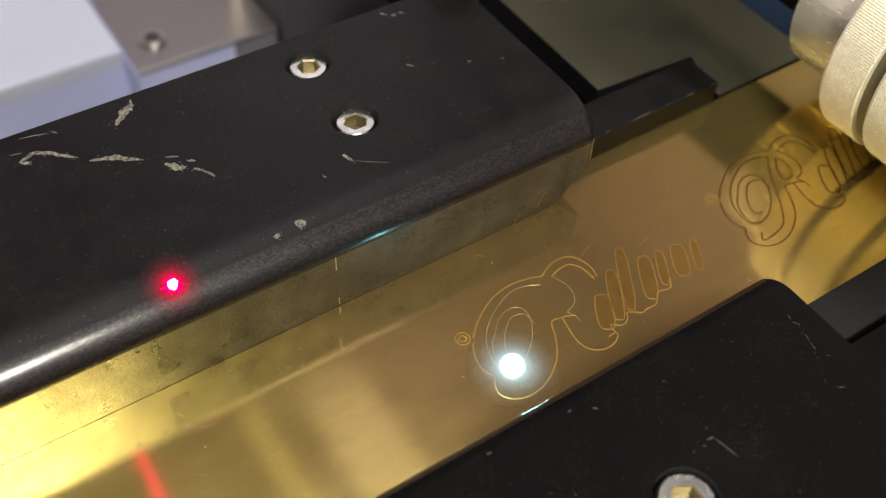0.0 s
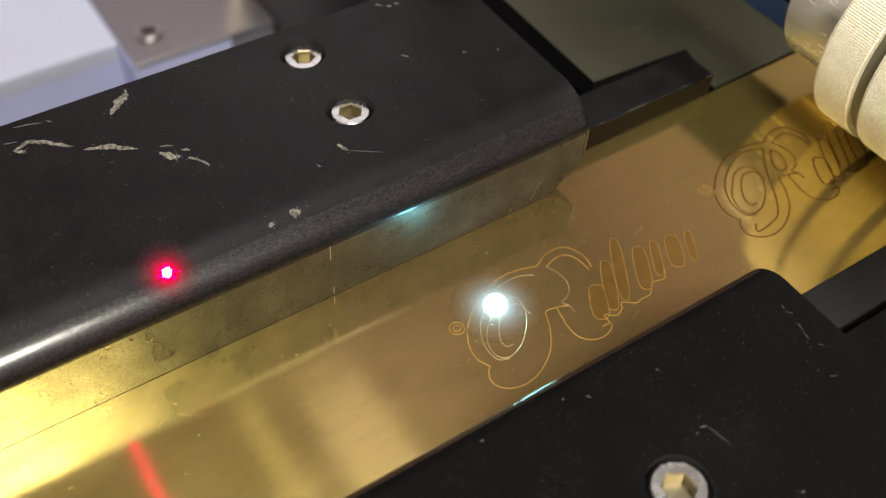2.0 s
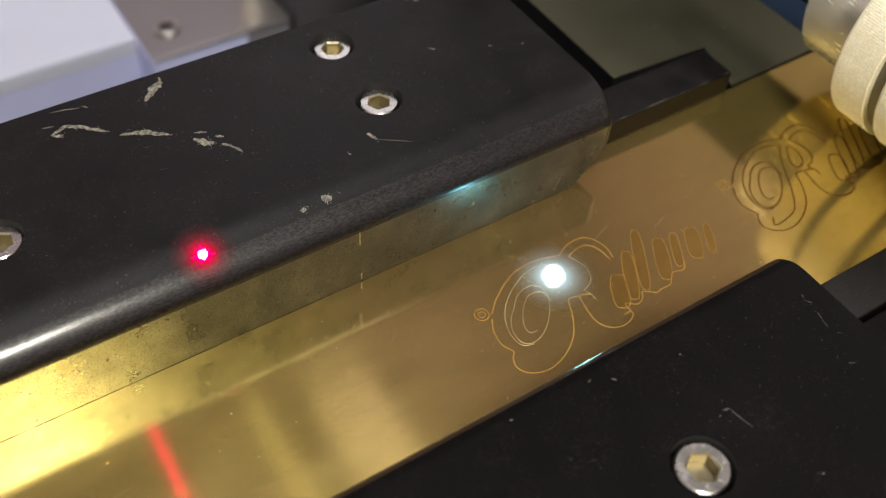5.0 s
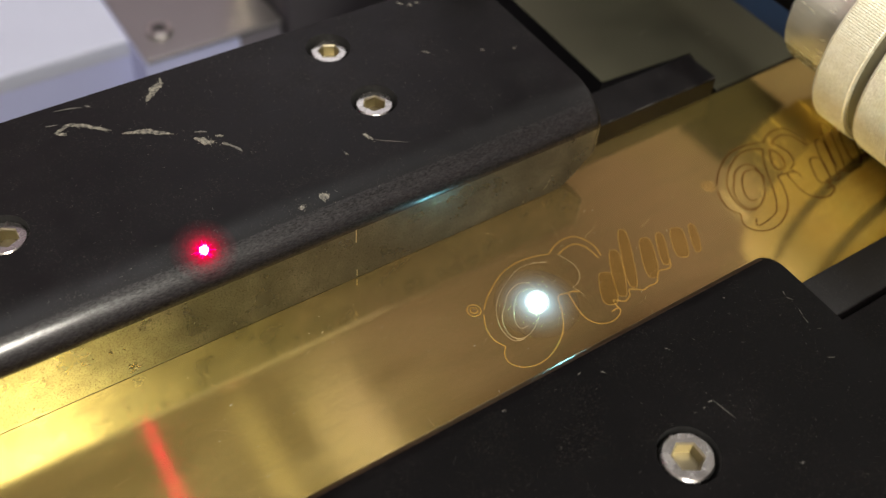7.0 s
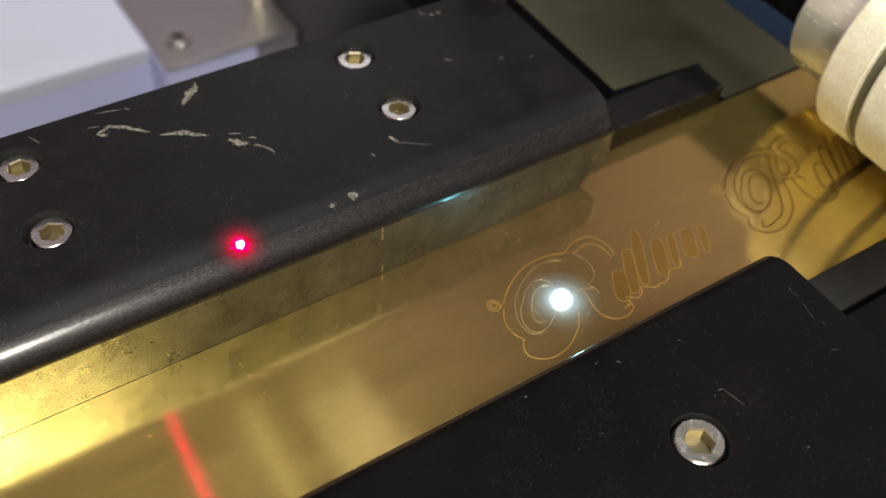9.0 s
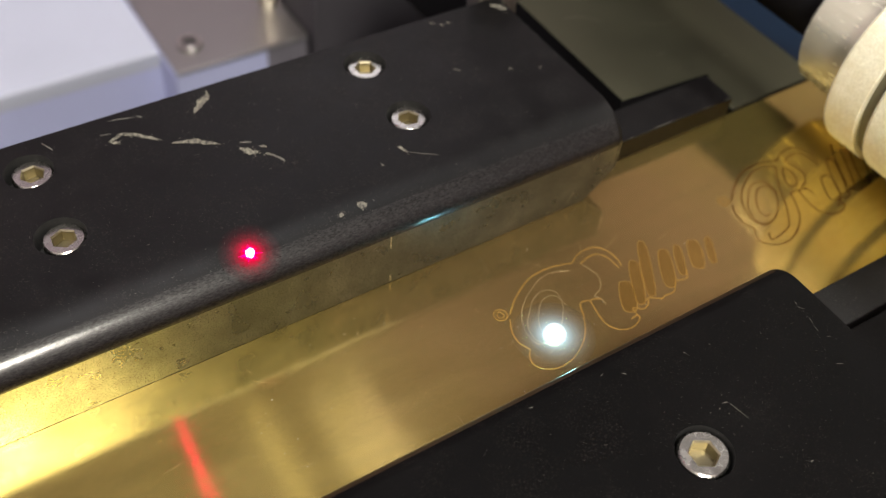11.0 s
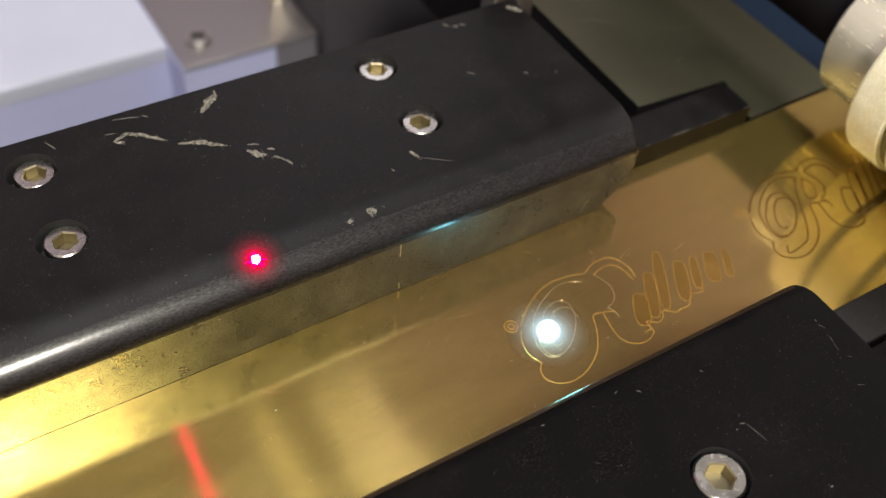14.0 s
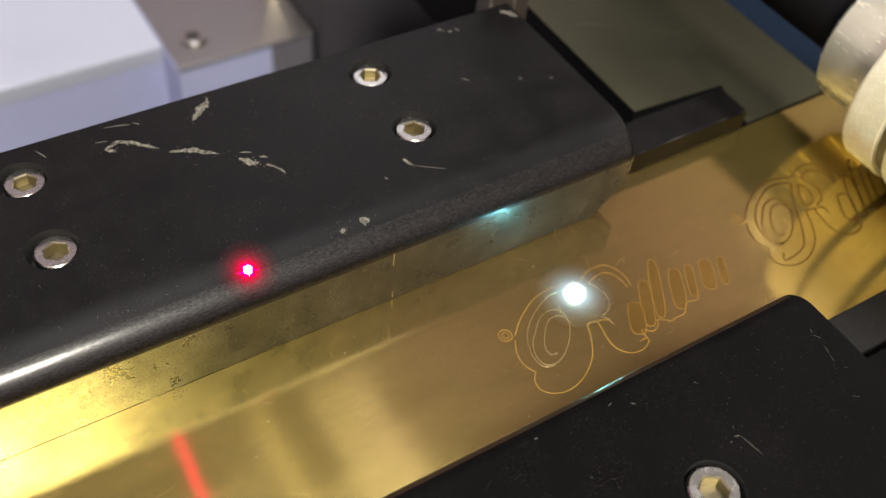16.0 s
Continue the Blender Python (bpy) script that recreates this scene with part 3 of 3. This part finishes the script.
def dust():
    for bm, z, label, mat in ((drape(flecks(260, -8, 4.0, 0.35, 4.7, 21)), 1.8715, "pale dust flecks on the black bar", DUST),
                              (flecks(190, -3, 4.2, -9.5, -4.4, 22, 0.003, 0.009), 1.6415, "pale dust flecks and fine scratches on the wide bar", DUST),
                              (flecks(320, -6, 6, -4.1, -0.4, 23, 0.003, 0.009), 0.002, "bright brass filings on the strip", SCRATCH),
                              (hairlines(26, -7, 6, -4.0, -0.3, 31), 0.001, "fine hairline scratches in the brass", PALE_LINE),
                              (flecks(1500, -4, 4.2, -9.5, -4.4, 27, 0.0018, 0.006), 1.6412, "fine pale dust on the wide bar", DUST),
                              (drape(flecks(1800, -9, 4.1, 0.35, 4.8, 28, 0.0018, 0.006)), 1.8712, "fine pale dust on the long bar", DUST),
                              (flecks(60, 4.4, 8.1, 0.68, 1.45, 24), 0.5515, "pale flecks on the tab", DUST),
                              (flecks(90, 6.4, 11.0, 2.2, 8, 25), 0.0615, "pale flecks on the plate", DUST)):
        ob = tagged(part("surface_scratches" if "hairline" in label else "dust_flecks", bm, mat), label, "scratches" if "hairline" in label else "dust", kind="stuff")
        ob.location.z = z * CM


def pits():
    """Tiny dull pits in the long bar's polished side."""
    rng = random.Random(41)
    bm = bmesh.new()
    for k in range(3200):
        x, z, a = -9 + 9.5 * rng.random() ** 1.3, rng.uniform(0.05, 1.27), rng.uniform(0, 3)
        r = rng.uniform(0.004, 0.013)
        bm.faces.new([bm.verts.new((x + r * c * math.cos(a + b), -0.0012, z + r * c * math.sin(a + b))) for b, c in ((0, 1.3), (1.6, 0.6), (3.1, 1.1), (4.6, 0.7))])
    tagged(part("side_pits", bm, PIT), "fine dull pits in the bar's polished side", "pits", kind="stuff")


def plate():
    ob = thing("base_plate", "dull olive grey steel plate beside the strip", "plate")
    bm = bmesh.new()
    outline = [(6.22, 2.16), (8.74, 2.0), (8.36, 0.70), (11.18, 0.74), (11.18, 12), (6.35, 12)]
    low = [bm.verts.new((x, y, -0.5)) for x, y in outline]
    high = [bm.verts.new((x, y, 0.06)) for x, y in outline]
    bm.faces.new(low)
    bm.faces.new(high)
    for i in range(len(outline)):
        j = (i + 1) % len(outline)
        bm.faces.new((low[i], low[j], high[j], high[i]))
    bmesh.ops.bevel(bm, geom=[e for e in bm.edges if all(v.co.z > 0 for v in e.verts)], offset=0.02, segments=2, profile=0.5, affect="EDGES")
    bm.normal_update()
    # Plate sides take near-black DARK: the gap's shade is in their colour.
    for f in bm.faces:
        f.material_index = 0 if f.calc_center_median().z > 0.02 else 1
    part("body", bm, [PLATE, DARK], ob)
    chips(ob, [([(7.6, 6.6), (8.1, 6.1), (8.9, 5.9)], 0.02), ([(8.6, 4.4), (9.0, 4.1), (9.5, 4.05)], 0.015), ([(6.9, 5.4), (7.3, 5.3), (7.7, 4.9)], 0.025),
               ([(9.6, 2.4), (9.7, 2.3)], 0.03), ([(8.1, 3.1), (8.4, 3.15)], 0.02), ([(10.1, 5.2), (10.4, 4.7)], 0.012), ([(7.9, 0.78), (8.9, 0.80)], 0.01)], 0.0605, SMEAR)


# ---- strip and cut outlines ----
STRIP_TURN = 0.5


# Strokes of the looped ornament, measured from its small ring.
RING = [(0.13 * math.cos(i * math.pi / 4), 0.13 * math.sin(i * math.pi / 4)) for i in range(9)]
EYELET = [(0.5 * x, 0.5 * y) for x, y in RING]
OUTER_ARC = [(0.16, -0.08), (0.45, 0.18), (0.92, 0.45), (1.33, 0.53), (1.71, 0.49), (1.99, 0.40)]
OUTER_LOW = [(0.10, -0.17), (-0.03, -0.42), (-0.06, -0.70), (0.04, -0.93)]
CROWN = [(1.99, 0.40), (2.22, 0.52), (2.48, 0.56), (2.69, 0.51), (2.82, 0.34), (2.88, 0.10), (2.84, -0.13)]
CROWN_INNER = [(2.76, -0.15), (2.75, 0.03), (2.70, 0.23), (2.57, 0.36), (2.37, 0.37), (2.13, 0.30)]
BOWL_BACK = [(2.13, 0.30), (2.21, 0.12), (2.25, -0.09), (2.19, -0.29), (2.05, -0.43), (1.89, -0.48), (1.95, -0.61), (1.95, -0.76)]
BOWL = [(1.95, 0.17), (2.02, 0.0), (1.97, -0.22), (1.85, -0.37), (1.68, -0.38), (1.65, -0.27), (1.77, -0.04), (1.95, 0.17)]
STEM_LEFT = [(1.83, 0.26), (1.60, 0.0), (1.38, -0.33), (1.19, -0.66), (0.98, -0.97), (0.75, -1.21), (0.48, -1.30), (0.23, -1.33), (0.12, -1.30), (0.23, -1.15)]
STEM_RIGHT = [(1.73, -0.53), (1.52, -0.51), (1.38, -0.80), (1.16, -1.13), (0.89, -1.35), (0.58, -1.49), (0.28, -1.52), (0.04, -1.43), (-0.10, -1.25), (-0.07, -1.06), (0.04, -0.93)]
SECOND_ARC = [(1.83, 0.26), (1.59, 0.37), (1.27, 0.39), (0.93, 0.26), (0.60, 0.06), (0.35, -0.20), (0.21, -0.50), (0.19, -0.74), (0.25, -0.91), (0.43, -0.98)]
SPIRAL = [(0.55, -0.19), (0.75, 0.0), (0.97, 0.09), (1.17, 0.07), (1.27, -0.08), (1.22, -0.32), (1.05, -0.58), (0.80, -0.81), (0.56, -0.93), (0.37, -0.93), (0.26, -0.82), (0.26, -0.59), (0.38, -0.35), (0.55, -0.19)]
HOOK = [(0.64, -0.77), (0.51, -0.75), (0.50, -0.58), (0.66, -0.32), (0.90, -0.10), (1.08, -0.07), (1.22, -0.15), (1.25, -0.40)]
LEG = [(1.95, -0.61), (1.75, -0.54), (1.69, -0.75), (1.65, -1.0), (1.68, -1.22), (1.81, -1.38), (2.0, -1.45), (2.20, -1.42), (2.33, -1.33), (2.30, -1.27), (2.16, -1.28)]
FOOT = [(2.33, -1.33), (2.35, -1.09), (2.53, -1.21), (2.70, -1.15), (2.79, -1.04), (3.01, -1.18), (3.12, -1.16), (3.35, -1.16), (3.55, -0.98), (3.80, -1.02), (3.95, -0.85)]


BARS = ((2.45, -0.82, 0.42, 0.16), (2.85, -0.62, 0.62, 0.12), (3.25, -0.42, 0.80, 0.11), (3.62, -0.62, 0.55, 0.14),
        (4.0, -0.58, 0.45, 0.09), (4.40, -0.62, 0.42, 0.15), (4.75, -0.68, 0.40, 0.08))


def slanted_bar(bm, w, cx, cy, length, wide, filled):
    """A plain slanted bar, filled or as an outline."""
    pts = []
    for i in range(25):
        a = 2 * math.pi * i / 24
        c, d = math.cos(a), math.sin(a)
        u, v = 1.0 * wide * math.copysign(abs(c) ** 0.5, c), length * math.copysign(abs(d) ** 0.8, d) * 0.92
        pts.append(Vector((cx + u * 0.85 + v * 0.5, cy - u * 0.5 + v * 0.85, 0)))
    groove(bm, pts, w, 0.0, 0.0012)
    bmesh.ops.remove_doubles(bm, verts=bm.verts[:], dist=1e-5)
    if filled:
        bm.faces.new([bm.verts.new(p + Vector((0, 0, 0.001))) for p in pts[:-1]]).material_index = 1


def strip():
    ob = thing("brass_strip", "polished brass strip lying between the clamp bars", "metal strip", (11.2, 0.69, 0), STRIP_TURN)
    part("sheet", box(-32, 14, -5.6, 0, -0.05, 0.0, 0.004, 1), BRASS, ob)
    back = ob.matrix_basis.inverted()
    for i, (line, w) in enumerate((([(-6.40, -1.15), (-6.33, -1.16)], 0.0012),
                                   ([(-4.47, -2.78), (-4.43, -2.78)], 0.012), ([(-4.42, -1.32), (-4.38, -1.32)], 0.012), ([(-2.88, -1.05), (-2.80, -1.02)], 0.008))):
        p = part("scratch", chip(line, w, i), SCRATCH if w > 0.01 else PALE_LINE, ob, "bright scratch")
        p.matrix_basis = back @ pose(0, 0, 0.001 * CM)
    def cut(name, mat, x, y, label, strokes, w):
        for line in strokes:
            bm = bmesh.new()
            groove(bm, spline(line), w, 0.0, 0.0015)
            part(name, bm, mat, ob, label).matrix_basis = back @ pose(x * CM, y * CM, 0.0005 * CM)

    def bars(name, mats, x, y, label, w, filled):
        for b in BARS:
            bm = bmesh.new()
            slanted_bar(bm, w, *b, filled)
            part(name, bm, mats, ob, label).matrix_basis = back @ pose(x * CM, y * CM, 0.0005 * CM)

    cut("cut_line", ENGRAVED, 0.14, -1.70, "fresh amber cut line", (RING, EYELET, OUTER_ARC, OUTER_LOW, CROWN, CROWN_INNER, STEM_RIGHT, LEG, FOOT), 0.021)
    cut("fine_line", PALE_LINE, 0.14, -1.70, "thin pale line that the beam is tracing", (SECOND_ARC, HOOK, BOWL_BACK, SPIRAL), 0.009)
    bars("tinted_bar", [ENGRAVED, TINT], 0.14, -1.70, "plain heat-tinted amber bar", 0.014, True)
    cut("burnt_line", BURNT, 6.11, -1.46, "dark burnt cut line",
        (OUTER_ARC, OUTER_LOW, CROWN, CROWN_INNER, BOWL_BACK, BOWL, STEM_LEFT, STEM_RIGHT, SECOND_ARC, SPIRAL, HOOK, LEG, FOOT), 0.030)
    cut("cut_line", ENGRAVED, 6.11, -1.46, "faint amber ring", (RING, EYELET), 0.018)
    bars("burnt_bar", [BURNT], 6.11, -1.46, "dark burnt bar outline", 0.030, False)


# ---- rollers ----
def roller():
    ob = thing("feed_roller", "knurled pale steel feed roller above the brass strip", "roller", (10.65, 0, 2.42))
    part("shaft", lathe([(1.60, 0.12), (1.72, 0.02), (1.72, -4.9)], 96, "y"), SHAFT, ob, "smooth steel shoulder", smooth=False)
    part("axle", lathe([(1.05, 0.13), (1.05, 7.9), (0.98, 8.0)], 64, "y"), DARK, ob, "dark axle behind the shoulder", crease=30)
    n = 290
    for y0, y1 in ((-1.35, -2.22), (-2.44, -3.32), (-3.54, -4.6)):
        bm = bmesh.new()
        prof = [(1.72, y0), (2.25, y0), (2.315, y0 - 0.03), (2.34, y0 - 0.09)]
        cuts = round((y0 - y1 - 0.15) / 0.03)
        prof += [(2.34 - 0.004 * (k % 2), y0 - 0.09 + (y1 - y0 + 0.15) * k / cuts) for k in range(1, cuts)]
        prof += [(2.34, y1 + 0.04), (2.325, y1), (1.72, y1)]
        rings = []
        for r, y in prof:
            row = []
            for i in range(2 * n):
                q = r - (0.009 if i % 2 and r > 2.3 else 0)
                row.append(bm.verts.new((q * math.cos(math.pi * i / n), y, q * math.sin(math.pi * i / n))))
            rings.append(row)
        for a, b in zip(rings, rings[1:]):
            for i in range(2 * n):
                j = (i + 1) % (2 * n)
                bm.faces.new((a[i], a[j], b[j], b[i]))
        part("knurled_ring", bm, ROLLER, ob, "finely knurled steel ring")
    part("groove", lathe([(2.21, -2.1), (2.21, -4.5)], 96, "y"), GROOVE, ob, "dull groove between the rings, shade in its colour")


# ---- lights that the machine shows ----
def pointer():
    dot = thing("red_pointer_dot", "bright red laser dot on the black bar", "laser dot", (-3.867, 0.437, 1.781))
    dot.matrix_basis = dot.matrix_basis @ pose(0, 0, 0, 21.4)
    star = bmesh.new()
    rng = random.Random(5)
    tip = star.verts.new((0, 0, 0.03))
    rim = []
    for i in range(26):
        r = rng.uniform(0.07, 0.105) if i % 2 else rng.uniform(0.05, 0.065)
        rim.append(star.verts.new((r * math.cos(math.pi * i / 13), r * math.sin(math.pi * i / 13), 0.012)))
    for i in range(26):
        star.faces.new((tip, rim[i], rim[(i + 1) % 26]))
    part("core", star, RED, dot, "white-hot centre")
    # Rays and scatter disc glow to draw the light spread round the dot.
    rays = bmesh.new()
    for i in range(15):
        a, r = 2 * math.pi * (i + rng.uniform(-0.35, 0.35)) / 15, rng.choice((0.12, 0.15, 0.18, 0.22))
        c, d = math.cos(a), math.sin(a)
        rays.faces.new([rays.verts.new(p) for p in ((0.06 * c - 0.008 * d, 0.06 * d + 0.008 * c, 0.011), (0.06 * c + 0.008 * d, 0.06 * d - 0.008 * c, 0.011), (r * c, r * d, 0.010))])
    part("rays", rays, RED_LINE, dot, "thin red rays of speckled light")
    part("scatter", lathe([(0.58, 0.006), (0.2, 0.008), (0.01, 0.009)], 48), RED_HALO, dot, "red scattered light")
    mod = thing("red_laser_module", "small red laser module above the bar", "laser module", (-4.9, 4.8, 8.1))
    rod = part("lens", lathe([(0.04, -7.0), (0.045, -3), (0.04, 0)], 16, "y"), RED_LINE, mod, "glowing red lens strip")
    rod.matrix_basis = pose(0, 0, 0, -33)
    part("arm", box(-0.25, 0.25, 0.05, 36, -0.3, 0.3, 0.05), DARK, mod, "dark support arm")
    part("post", box(-0.4, 0.4, 35.4, 36.2, -17.7, -0.31, 0.05), DARK, mod, "dark support post")


SPOT = [
    (0.0, 0.53, -2.61), (0.2, 0.32, -2.36), (0.4, 0.48, -1.92), (0.5, 0.62, -1.74), (0.6, 0.73, -1.62), (0.8, 1.11, -1.45),
    (1.0, 1.59, -1.39), (1.2, 1.86, -1.50), (1.4, 1.56, -1.86), (1.5, 1.46, -2.05), (1.6, 1.39, -2.12), (1.8, 1.39, -1.69),
    (2.0, 0.98, -1.65), (2.2, 0.59, -1.88), (2.4, 0.41, -2.32), (2.5, 0.51, -2.55), (2.6, 0.68, -2.56), (2.8, 0.62, -2.29),
    (3.0, 0.91, -1.88), (3.2, 1.28, -1.88), (3.4, 1.10, -2.29), (3.5, 0.96, -2.43), (3.6, 0.76, -2.60), (3.8, 0.35, -2.63),
    (4.0, 0.30, -2.13), (4.2, 0.57, -1.76), (4.4, 0.86, -1.54), (4.6, 1.30, -1.43), (4.8, 1.74, -1.44), (5.0, 1.74, -1.65),
    (5.2, 1.46, -2.02), (5.4, 1.39, -1.92), (5.6, 1.24, -1.67), (5.8, 0.82, -1.74), (6.0, 0.49, -2.08), (6.15, 0.44, -2.42),
    (6.3, 0.62, -2.62), (6.5, 0.58, -2.31), (6.7, 0.82, -1.89), (6.9, 1.20, -1.89), (7.0, 1.23, -2.13), (7.1, 1.10, -2.32),
    (7.3, 0.75, -2.58), (7.5, 0.33, -2.61), (7.7, 0.25, -2.21), (7.9, 0.54, -1.80), (8.0, 0.69, -1.68), (8.1, 0.88, -1.53),
    (8.3, 1.30, -1.45), (8.5, 1.73, -1.45), (8.7, 1.65, -1.70), (8.9, 1.44, -2.04), (9.0, 1.34, -2.23), (9.1, 1.39, -2.04),
    (9.3, 1.22, -1.70), (9.5, 0.80, -1.75), (9.7, 0.44, -2.06), (9.9, 0.44, -2.46), (10.1, 0.68, -2.52), (10.3, 0.66, -2.17),
    (10.5, 0.99, -1.86), (10.7, 1.24, -2.02), (10.9, 0.96, -2.44), (11.1, 0.56, -2.63), (11.3, 0.26, -2.42), (11.5, 0.39, -1.98),
    (11.65, 0.64, -1.70), (11.8, 0.90, -1.55), (12.0, 1.26, -1.40), (12.2, 1.70, -1.40), (12.5, 1.63, -1.84), (12.7, 1.32, -2.21),
    (13.0, 1.24, -1.67), (13.2, 0.84, -1.73), (13.5, 0.40, -2.26), (13.6, 0.41, -2.46), (13.8, 0.72, -2.44), (14.0, 0.68, -2.12),
    (14.2, 1.03, -1.77), (14.4, 1.22, -2.02), (14.5, 1.14, -2.22), (14.6, 1.01, -2.40), (14.8, 0.62, -2.65), (15.0, 0.25, -2.44),
    (15.2, 0.26, -2.11), (15.3, 0.41, -1.89), (15.4, 0.61, -1.72), (15.5, 0.87, -1.55), (15.6, 1.05, -1.44), (15.8, 1.48, -1.41),
    (16.0, 1.86, -1.51)]


def spark():
    ob = thing("cutting_spark", "white-blue laser cutting spark on the brass strip", "laser spark")
    def dome(r):
        return lathe([(r * math.cos(a), 0.012 + r * math.sin(a)) for a in [math.pi / 2 * i / 9 for i in range(9)]] + [(0.005, 0.012 + r)], 40, closed=False)

    part("core", dome(0.180), SPARK, ob, "white-hot core", smooth=True)
    # Glowing rim and disc draw the glare round the core.
    part("rim", dome(0.222), RIM_GLOW, ob, "soft bright rim of the core", smooth=True)
    part("glare_disc", lathe([(0.79, 0.010), (0.3, 0.011), (0.01, 0.0115)], 48), HALO, ob, "thin blue-white glow round the core")
    return ob


def motions():
    walk(spark_ob, [(t, pose(x * CM, y * CM, 0)) for t, x, y in SPOT])


setting()
far_parts()
plate()
clamp_bars()
strip()
roller()
pointer()
dust()
pits()
spark_ob = spark()
motions()
